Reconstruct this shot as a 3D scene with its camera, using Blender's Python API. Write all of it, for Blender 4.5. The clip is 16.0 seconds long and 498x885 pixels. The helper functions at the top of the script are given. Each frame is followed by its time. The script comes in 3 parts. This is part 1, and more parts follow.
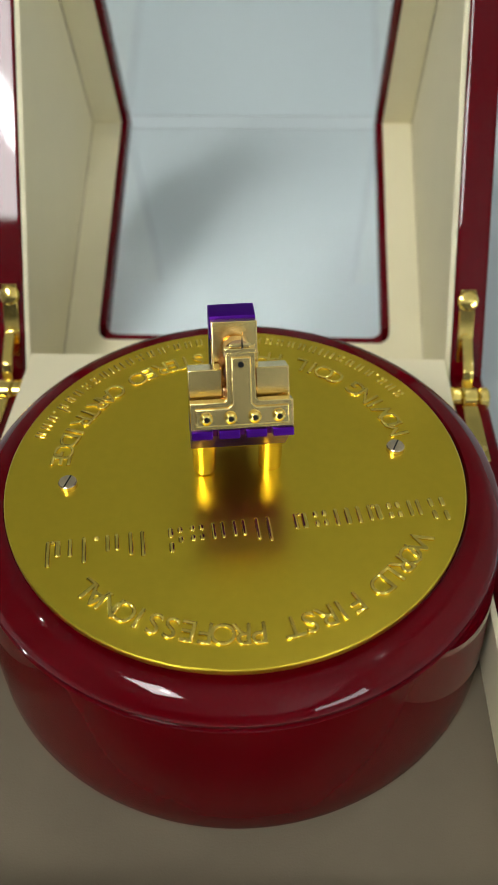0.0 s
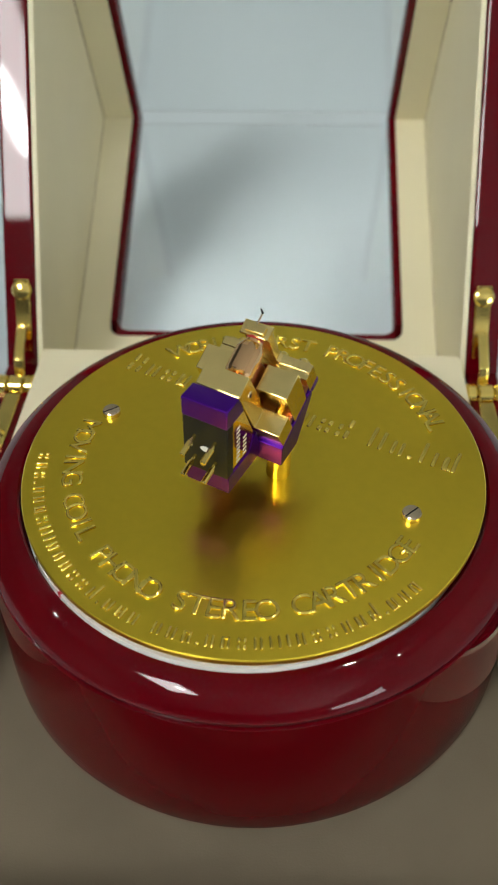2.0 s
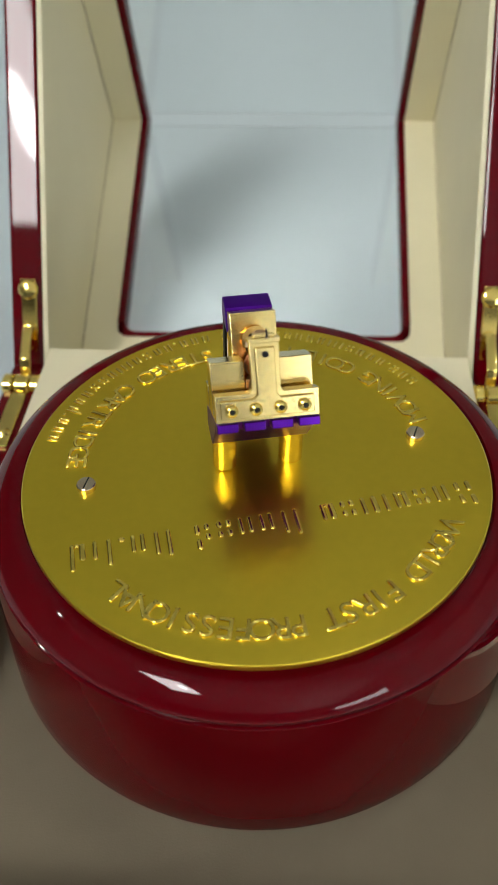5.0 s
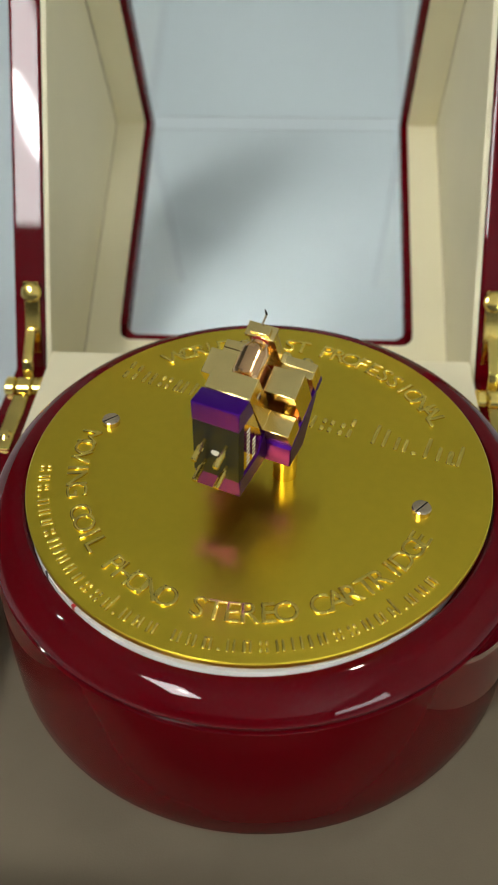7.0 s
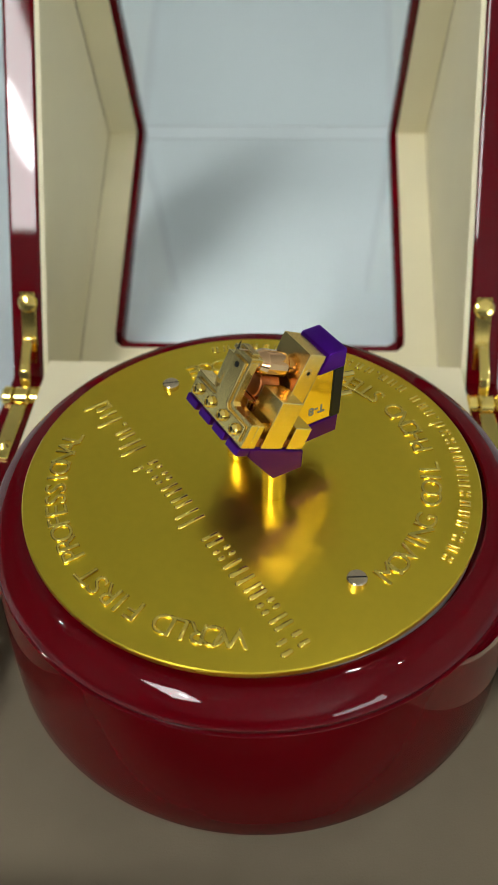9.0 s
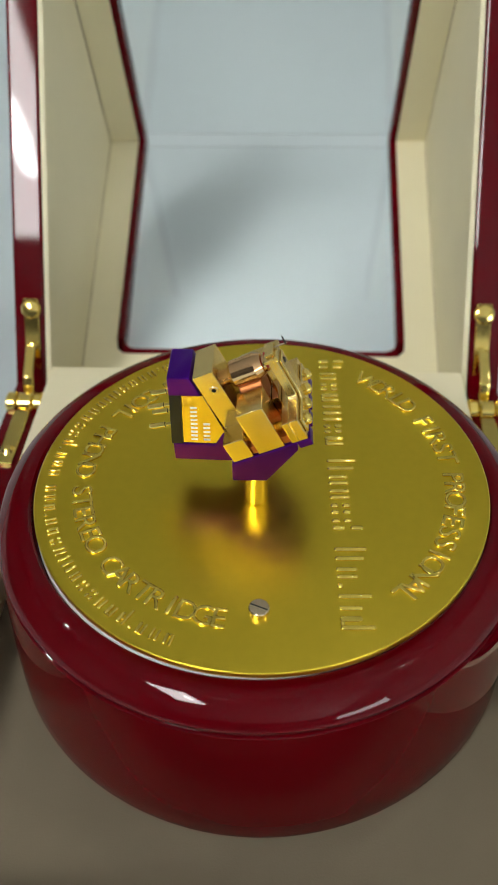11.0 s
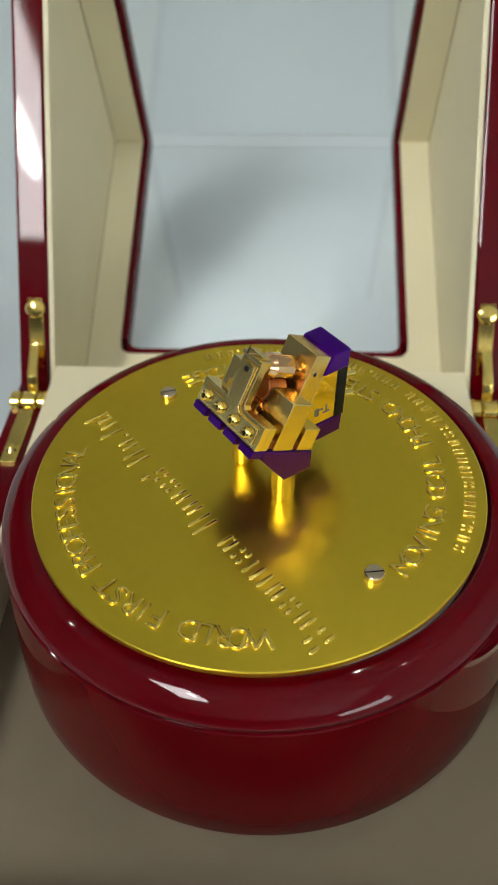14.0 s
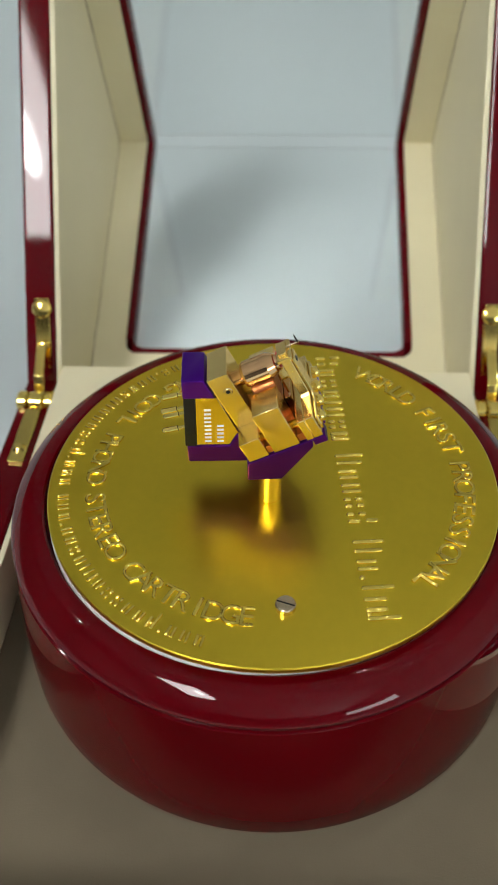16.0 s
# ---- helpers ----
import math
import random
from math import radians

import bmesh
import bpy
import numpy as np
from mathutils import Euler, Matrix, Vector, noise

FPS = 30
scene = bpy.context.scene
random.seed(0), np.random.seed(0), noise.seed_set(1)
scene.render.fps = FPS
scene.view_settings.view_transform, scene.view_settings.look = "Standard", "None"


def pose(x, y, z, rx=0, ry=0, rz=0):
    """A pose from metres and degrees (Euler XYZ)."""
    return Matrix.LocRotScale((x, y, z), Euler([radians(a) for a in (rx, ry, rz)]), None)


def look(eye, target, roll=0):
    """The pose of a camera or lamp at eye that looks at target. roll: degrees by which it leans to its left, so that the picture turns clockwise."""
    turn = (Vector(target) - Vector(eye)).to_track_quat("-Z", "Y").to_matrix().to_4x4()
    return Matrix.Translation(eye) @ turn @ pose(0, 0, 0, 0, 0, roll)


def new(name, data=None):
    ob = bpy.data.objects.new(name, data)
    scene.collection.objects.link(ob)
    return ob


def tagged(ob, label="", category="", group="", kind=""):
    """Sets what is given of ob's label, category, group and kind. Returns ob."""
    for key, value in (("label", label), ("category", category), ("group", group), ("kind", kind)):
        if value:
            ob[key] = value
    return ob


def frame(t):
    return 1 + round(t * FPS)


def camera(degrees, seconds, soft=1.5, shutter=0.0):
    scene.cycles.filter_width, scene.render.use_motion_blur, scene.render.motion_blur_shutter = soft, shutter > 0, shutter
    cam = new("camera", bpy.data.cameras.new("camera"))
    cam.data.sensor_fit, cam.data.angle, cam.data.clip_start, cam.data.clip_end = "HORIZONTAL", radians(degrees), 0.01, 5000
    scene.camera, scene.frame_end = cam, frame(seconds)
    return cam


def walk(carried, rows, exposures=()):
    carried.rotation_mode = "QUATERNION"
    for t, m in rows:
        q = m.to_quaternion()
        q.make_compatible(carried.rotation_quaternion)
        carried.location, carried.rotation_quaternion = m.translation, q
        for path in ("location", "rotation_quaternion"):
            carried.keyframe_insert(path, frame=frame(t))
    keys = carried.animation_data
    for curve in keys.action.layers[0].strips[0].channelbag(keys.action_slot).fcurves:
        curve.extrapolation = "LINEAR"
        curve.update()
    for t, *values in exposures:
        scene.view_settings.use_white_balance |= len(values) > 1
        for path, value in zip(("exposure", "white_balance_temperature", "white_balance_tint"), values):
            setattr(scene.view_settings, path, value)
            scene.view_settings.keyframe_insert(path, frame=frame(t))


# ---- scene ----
# The origin is the centre of the gold plate's top face; the camera looks along +y into an open display box.
cam = camera(33.1, 16.0, soft=0.8)
cam.data.dof.use_dof = True
cam.data.dof.focus_distance = 0.157
cam.data.dof.aperture_fstop = 31.0
PATH = [
    (0.0, (0.00866, -0.11366, 0.11623), (0.00277, 0.00137, 0.00518), -0.92),
    (0.5, (0.00731, -0.11317, 0.11796), (0.00193, 0.00114, 0.00614), -0.74),
    (1.0, (0.00583, -0.11379, 0.11683), (0.00051, 0.00104, 0.00555), -0.68),
    (1.5, (0.00590, -0.11382, 0.11512), (-0.00046, 0.00142, 0.00431), -0.92),
    (2.0, (0.00614, -0.11313, 0.11448), (-0.00050, 0.00185, 0.00341), -1.01),
    (2.5, (0.00516, -0.11308, 0.11350), (-0.00171, 0.00211, 0.00267), -0.97),
    (3.0, (0.00562, -0.11302, 0.11371), (-0.00145, 0.00236, 0.00308), -0.95),
    (3.5, (0.00688, -0.11391, 0.11438), (-0.00091, 0.00153, 0.00387), -1.07),
    (4.0, (0.00769, -0.11321, 0.11494), (-0.00045, 0.00186, 0.00407), -1.24),
    (4.5, (0.00738, -0.11347, 0.11249), (-0.00113, 0.00218, 0.00225), -1.38),
    (7.0, (0.00749, -0.11325, 0.11321), (-0.00160, 0.00267, 0.00330), -1.27),
    (7.5, (0.00861, -0.11335, 0.11459), (-0.00115, 0.00219, 0.00434), -1.93),
    (8.0, (0.00695, -0.11362, 0.11474), (-0.00159, 0.00214, 0.00462), -1.49),
    (8.5, (0.00563, -0.11445, 0.11546), (-0.00208, 0.00165, 0.00564), -1.33),
    (9.0, (0.00665, -0.11484, 0.11588), (-0.00091, 0.00157, 0.00637), -1.35),
    (11.5, (0.00537, -0.11626, 0.11713), (-0.00170, 0.00106, 0.00857), -1.25),
    (12.0, (0.00595, -0.11632, 0.11780), (-0.00111, 0.00090, 0.00913), -1.22),
    (12.5, (0.00534, -0.11659, 0.11749), (-0.00153, 0.00080, 0.00899), -1.17),
    (13.0, (0.00612, -0.11608, 0.11870), (-0.00142, 0.00084, 0.00974), -1.36),
    (13.5, (0.00682, -0.11670, 0.11777), (-0.00086, 0.00066, 0.00929), -1.31),
    (14.0, (0.00554, -0.11685, 0.11646), (-0.00221, 0.00059, 0.00807), -1.33),
    (14.5, (0.00607, -0.11668, 0.11546), (-0.00212, 0.00103, 0.00740), -1.46),
    (15.0, (0.00537, -0.11654, 0.11758), (-0.00235, 0.00095, 0.00926), -1.27),
    (15.5, (0.00496, -0.11759, 0.11850), (-0.00293, 0.00024, 0.01055), -1.39),
    (16.0, (0.00391, -0.11753, 0.11754), (-0.00373, -0.00030, 0.00892), -1.28),
]
walk(cam, [(t, look(eye, target, roll)) for t, eye, target, roll in PATH])

TURN = radians(72.89)          # the turntable's speed, radians a second
DESK_Z = -0.0530
FLOOR_Z = -0.0435              # lining on the floor of the box
RIM_Z = -0.0280                # top of the box's side walls
BOX_X = -0.0036                # middle of the box
IN_X = 0.0560                  # half of its inner width
OUT_X = 0.0662                 # half of its outer width
BACK_Y, FRONT_Y = 0.0640, -0.0720
BASE = (0.0001, 0.0026)         # middle of the turntable's base
WINDOW = (-3.22, 1.12, 0.88, 0.38)   # middle and half width along the east wall, middle and half height

# ---- light ----
world = bpy.data.worlds.new("world")
scene.world = world
world.use_nodes = True
world.node_tree.nodes["Background"].inputs[0].default_value = (0.75, 0.85, 1.0, 1)
world.node_tree.nodes["Background"].inputs[1].default_value = 0.05
scene.view_settings.exposure = -0.02


# ---- materials ----
def material(name, color, rough=0.5, metal=0.0, vary=0.0, vary_scale=60.0, bump=0.0, bump_scale=900.0, coat=0.0, spec=0.5, rough_vary=0.0, stretch=(1, 1, 1)):
    m = bpy.data.materials.new(name)
    m.use_nodes = True
    nt = m.node_tree
    b = nt.nodes["Principled BSDF"]
    b.inputs["Base Color"].default_value = (*color, 1)
    b.inputs["Roughness"].default_value = rough
    b.inputs["Metallic"].default_value = metal
    b.inputs["Coat Weight"].default_value = coat
    b.inputs["Coat Roughness"].default_value = 0.03
    b.inputs["Coat IOR"].default_value = 1.44
    b.inputs["Specular IOR Level"].default_value = spec
    co = nt.nodes.new("ShaderNodeTexCoord")
    mp = nt.nodes.new("ShaderNodeMapping")
    mp.inputs["Scale"].default_value = stretch
    nt.links.new(co.outputs["Object"], mp.inputs[0])
    if vary or rough_vary:
        n = nt.nodes.new("ShaderNodeTexNoise")
        n.inputs["Scale"].default_value = vary_scale
        n.inputs["Detail"].default_value = 6
        nt.links.new(mp.outputs[0], n.inputs["Vector"])
        if vary:
            r = nt.nodes.new("ShaderNodeMapRange")
            r.inputs["From Min"].default_value, r.inputs["From Max"].default_value = 0.15, 0.85
            r.inputs["To Min"].default_value, r.inputs["To Max"].default_value = 1 - vary, 1 + vary
            x = nt.nodes.new("ShaderNodeVectorMath")
            x.operation = "SCALE"
            x.inputs[0].default_value = color
            nt.links.new(n.outputs["Fac"], r.inputs["Value"])
            nt.links.new(r.outputs[0], x.inputs["Scale"])
            nt.links.new(x.outputs[0], b.inputs["Base Color"])
        if rough_vary:
            r2 = nt.nodes.new("ShaderNodeMapRange")
            r2.inputs["From Min"].default_value, r2.inputs["From Max"].default_value = 0.15, 0.85
            r2.inputs["To Min"].default_value, r2.inputs["To Max"].default_value = rough - rough_vary, rough + rough_vary
            nt.links.new(n.outputs["Fac"], r2.inputs["Value"])
            nt.links.new(r2.outputs[0], b.inputs["Roughness"])
    if bump:
        n2 = nt.nodes.new("ShaderNodeTexNoise")
        n2.inputs["Scale"].default_value = bump_scale
        n2.inputs["Detail"].default_value = 4
        nt.links.new(mp.outputs[0], n2.inputs["Vector"])
        bp = nt.nodes.new("ShaderNodeBump")
        bp.inputs["Strength"].default_value = bump
        bp.inputs["Distance"].default_value = 0.0002
        nt.links.new(n2.outputs["Fac"], bp.inputs["Height"])
        nt.links.new(bp.outputs[0], b.inputs["Normal"])
    return m


def glow(name, color, strength):
    m = bpy.data.materials.new(name)
    m.use_nodes = True
    b = m.node_tree.nodes["Principled BSDF"]
    b.inputs["Base Color"].default_value = (*color, 1)
    b.inputs["Emission Color"].default_value = (*color, 1)
    b.inputs["Emission Strength"].default_value = strength
    return m


def clear(name):
    m = bpy.data.materials.new(name)
    m.use_nodes = True
    b = m.node_tree.nodes["Principled BSDF"]
    b.inputs["Base Color"].default_value = (0.96, 0.98, 0.98, 1)
    b.inputs["Roughness"].default_value = 0.02
    b.inputs["IOR"].default_value = 1.49
    b.inputs["Transmission Weight"].default_value = 1.0
    return m


LACQUER = material("cherry_lacquer", (0.090, 0.0001, 0.0025), rough=0.35, vary=0.22, vary_scale=35, coat=0.65, spec=0.0, stretch=(1, 1, 0.25))
CREAM = material("cream_leatherette", (0.76, 0.71, 0.49), rough=0.62, vary=0.05, vary_scale=30, bump=0.25, bump_scale=2600, spec=0.3)
# Floor lining with the shade on it put into its darker brown.
FLOOR_SHADED = material("shaded_floor_lining", (0.18, 0.152, 0.106), rough=0.9, vary=0.08, vary_scale=60, bump=0.3, bump_scale=3000, spec=0.1)
PLATE_GOLD = material("satin_gold", (0.88, 0.64, 0.055), rough=0.28, metal=1.0, vary=0.03, vary_scale=500, bump=0.03, bump_scale=7000)
BRIGHT_GOLD = material("polished_gold", (0.95, 0.73, 0.21), rough=0.10, metal=1.0, vary=0.05, vary_scale=200, rough_vary=0.04)
PALE_GOLD = material("pale_matte_gold", (0.88, 0.69, 0.28), rough=0.20, metal=1.0, vary=0.08, vary_scale=300, bump=0.06, bump_scale=5000)
POST_GOLD = material("post_gold", (0.90, 0.70, 0.20), rough=0.26, metal=1.0, vary=0.06, vary_scale=300)
ROSE_GOLD = material("rose_gold", (0.88, 0.55, 0.28), rough=0.08, metal=1.0, vary=0.08, vary_scale=250)
COPPER = material("copper_coil", (0.55, 0.20, 0.07), rough=0.35, metal=1.0, vary=0.2, vary_scale=900)
STEEL = material("nickel_steel", (0.76, 0.62, 0.42), rough=0.22, metal=1.0, vary=0.08, vary_scale=400)
PURPLE = material("purple_anodised", (0.085, 0.007, 0.30), rough=0.28, metal=0.9, vary=0.08, vary_scale=300, bump=0.05, bump_scale=6000)
BLACK = material("black_plastic", (0.009, 0.010, 0.009), rough=0.4, spec=0.2, vary=0.2, vary_scale=400)
RED = material("red_damper", (0.45, 0.02, 0.015), rough=0.4, vary=0.1, vary_scale=600)
WHITE_PLASTIC = material("white_platter", (0.78, 0.77, 0.72), rough=0.45, vary=0.05, vary_scale=80)
INK = material("white_ink", (0.85, 0.83, 0.76), rough=0.6, vary=0.06, vary_scale=900)
GREY_INK = material("grey_ink", (0.20, 0.19, 0.17), rough=0.5, vary=0.06, vary_scale=900)
DARK_INK = material("black_ink", (0.01, 0.01, 0.01), rough=0.6, vary=0.1, vary_scale=900)
DESK = material("white_desk", (0.60, 0.69, 0.71), rough=0.55, vary=0.03, vary_scale=6, bump=0.05, bump_scale=800)
WALL = material("pale_wall_paint", (0.83, 0.84, 0.82), rough=0.8, vary=0.04, vary_scale=2)
# Unseen walls; their dark grey stands for the dim space behind the camera.
WALL_DARK = material("dim_room_grey", (0.13, 0.13, 0.13), rough=0.8, vary=0.05, vary_scale=2)
FLOOR = material("grey_flooring", (0.40, 0.40, 0.38), rough=0.7, vary=0.06, vary_scale=4)
CEIL = material("ceiling_paint", (0.86, 0.86, 0.84), rough=0.85, vary=0.03, vary_scale=2)
LAMP = glow("lamp_diffuser", (1.0, 0.98, 0.96), 27.0)
CORE = glow("lamp_core", (1.0, 0.99, 0.97), 110.0)
SPOT = glow("spot_bulb", (1.0, 0.97, 0.92), 420.0)
DAY = glow("window_daylight", (0.95, 0.98, 1.0), 9.5)
LETTER_GOLD = material("letter_gold", (0.93, 0.71, 0.14), rough=0.09, metal=1.0, vary=0.05, vary_scale=300)
GLASS = clear("clear_acrylic")


# ---- mesh helpers ----
def finish(bm, name, material, sharp=20):
    me = bpy.data.meshes.new(name)
    bmesh.ops.recalc_face_normals(bm, faces=bm.faces)
    for f in bm.faces:
        f.smooth = True
    bm.to_mesh(me)
    bm.free()
    me.set_sharp_from_angle(angle=radians(sharp))
    me.materials.append(material)
    return me


def part(name, bm, material, parent=None, label="", sharp=20):
    """One bmesh as one object, under a thing or a part."""
    ob = new(name, finish(bm, name, material, sharp))
    if parent is not None:
        ob.parent = parent
    return tagged(ob, label) if label else ob


def bevel(bm, width, segments=2, angle=25):
    if width > 0:
        bm.normal_update()
        edges = [e for e in bm.edges if len(e.link_faces) == 2 and e.calc_face_angle(0) > radians(angle)]
        bmesh.ops.bevel(bm, geom=edges, offset=width, segments=segments, profile=0.5, affect="EDGES", clamp_overlap=True)
    return bm


def prism(points, to3d, a, b, round_edges=0.0, segments=2):
    """A polygon (u, v), swept from a to b; to3d(u, v, w) gives the place."""
    bm = bmesh.new()
    low = [bm.verts.new(to3d(u, v, a)) for u, v in points]
    high = [bm.verts.new(to3d(u, v, b)) for u, v in points]
    n = len(points)
    bm.faces.new(low)
    bm.faces.new(high[::-1])
    for i in range(n):
        bm.faces.new((low[i], high[i], high[(i + 1) % n], low[(i + 1) % n]))
    bmesh.ops.recalc_face_normals(bm, faces=bm.faces)
    return bevel(bm, round_edges, segments)


def block(x0, x1, y0, y1, z0, z1, round_edges=0.0, segments=2):
    return prism([(x0, y0), (x1, y0), (x1, y1), (x0, y1)], lambda u, v, w: (u, v, w), z0, z1, round_edges, segments)


def lathe(profile, segments=96, axis=None):
    """A closed or open profile of (radius, height) turned about z, then moved by the matrix axis."""
    bm = bmesh.new()
    rings = []
    for r, z in profile:
        if r < 1e-7:
            rings.append([bm.verts.new((0, 0, z))])
        else:
            rings.append([bm.verts.new((r * math.cos(2 * math.pi * i / segments), r * math.sin(2 * math.pi * i / segments), z)) for i in range(segments)])
    for p, q in zip(rings, rings[1:]):
        for i in range(segments):
            j = (i + 1) % segments
            if len(p) == 1 and len(q) > 1:
                bm.faces.new((p[0], q[i], q[j]))
            elif len(q) == 1 and len(p) > 1:
                bm.faces.new((p[i], p[j], q[0]))
            elif len(p) > 1:
                bm.faces.new((p[i], p[j], q[j], q[i]))
    if axis is not None:
        bm.transform(axis)
    return bm


def arc(cr, cz, r, a0, a1, n):
    return [(cr + r * math.cos(radians(a0 + (a1 - a0) * i / n)), cz + r * math.sin(radians(a0 + (a1 - a0) * i / n))) for i in range(n + 1)]


def thing(name, label, category, at=None, group="", kind=""):
    ob = new(name)
    ob.empty_display_size = 0.01
    if at is not None:
        ob.matrix_basis = at
    return tagged(ob, label, category, group, kind)


# ---- the room and the desk ----
def build_room():
    desk = part("desk", block(-1.6, 1.6, -0.55, 1.3, -0.80, DESK_Z, 0.004), DESK)
    tagged(desk, "smooth bluish white desk top", "desk", kind="structure")
    floor = part("floor", block(-2.2, 2.2, -4.6, 2.2, -0.83, -0.80), FLOOR)
    tagged(floor, "plain grey floor", "floor", kind="structure")
    ceiling = part("ceiling", block(-2.2, 2.2, -4.6, 2.2, 1.90, 1.93), CEIL)
    tagged(ceiling, "plain white ceiling", "ceiling", kind="structure")
    for name, b in (("wall_north", (-2.2, 2.2, 2.2, 2.3)), ("wall_south", (-2.2, 2.2, -4.7, -4.6)), ("wall_west", (-2.3, -2.2, -4.6, 2.2))):
        tagged(part(name, block(*b, -0.80, 1.90), WALL if name == "wall_north" else WALL_DARK), "plain pale painted wall" if name == "wall_north" else "unseen plain wall, dark grey for the dim room", "wall", kind="structure")
    # the east wall, with the opening of the window
    wall = thing("wall_east", "plain pale painted wall with a window opening", "wall", kind="structure")
    y, w, z, h = WINDOW
    for ya, yb, za, zb in ((-4.6, y - w, -0.80, 1.90), (y + w, 2.2, -0.80, 1.90), (y - w, y + w, -0.80, z - h), (y - w, y + w, z + h, 1.90)):
        part("wall_piece", block(2.2, 2.3, ya, yb, za, zb), WALL, wall)


def build_lamp(x, y, sx, sy, m, turn=0.0, core=None):
    lamp = thing("ceiling_light", "white rectangular ceiling light panel, switched on", "light", pose(x, y, 1.90, 0, 0, turn), group="ceiling lights")
    fr = 0.03
    part("frame", block(-sx - fr, sx + fr, -sy - fr, sy + fr, -0.035, 0.0, 0.004), CEIL, lamp)
    part("diffuser", block(-sx, sx, -sy, sy, -0.045, -0.037, 0.003), m, lamp, "glowing white diffuser")
    if core:
        at = Matrix.Translation((core[0], core[1], 0)) @ Matrix.Diagonal((1, 6.0, 1, 1))
        part("core", lathe([(0, -0.060), (0.022, -0.056), (0.032, -0.047), (0, -0.047)], 32, at), CORE, lamp, "bright oval lamp behind the diffuser")


def build_downlight(x, y):
    lamp = thing("downlight", "small round recessed ceiling spot, switched on", "light", pose(x, y, 1.90), group="ceiling spots")
    part("rim", lathe([(0.030, -0.004), (0.042, -0.006), (0.046, 0.0), (0.030, 0.0)], 32), CEIL, lamp)
    part("bulb", lathe([(0, -0.010), (0.018, -0.008), (0.028, 0.0), (0, 0.0)], 24), SPOT, lamp, "glowing white bulb")


def build_window():
    """A daylit window in the east wall, out of view, seen only as a glint in metal and lacquer."""
    y, w, z, h = WINDOW
    win = thing("window_1", "daylit window with a white frame in the wall", "window", pose(2.2, y, z), kind="structure")
    for ya, yb, za, zb in ((-w, -w + 0.04, -h, h), (w - 0.04, w, -h, h), (-w + 0.04, w - 0.04, h - 0.04, h), (-w + 0.04, w - 0.04, -h, -h + 0.04)):
        part("frame", block(0.01, 0.07, ya, yb, za, zb, 0.003), CEIL, win)
    part("pane", block(0.035, 0.045, -w + 0.04, w - 0.04, -h + 0.04, h - 0.04), DAY, win, "bright daylight pane")


# ---- the box ----
TILT = radians(56.0)           # lid rim, up from the level
E1 = Vector((0, math.cos(TILT), math.sin(TILT)))
E2 = Vector((0, math.sin(TILT), -math.cos(TILT)))
HINGE = Vector((BOX_X, BACK_Y, -0.0265))


def lid_point(u, v, x):
    """Along the lid's rim from the hinge, into its depth, across."""
    return HINGE + E1 * u + E2 * v + Vector((x, 0, 0))


LID_IN = [(0.0, 0.0), (0.0, 0.0346), (0.0787, 0.0829), (0.1300, 0.0)]
LID_OUT = [(-0.006, 0.0), (-0.006, 0.0382), (0.0800, 0.0908), (0.1372, 0.0)]


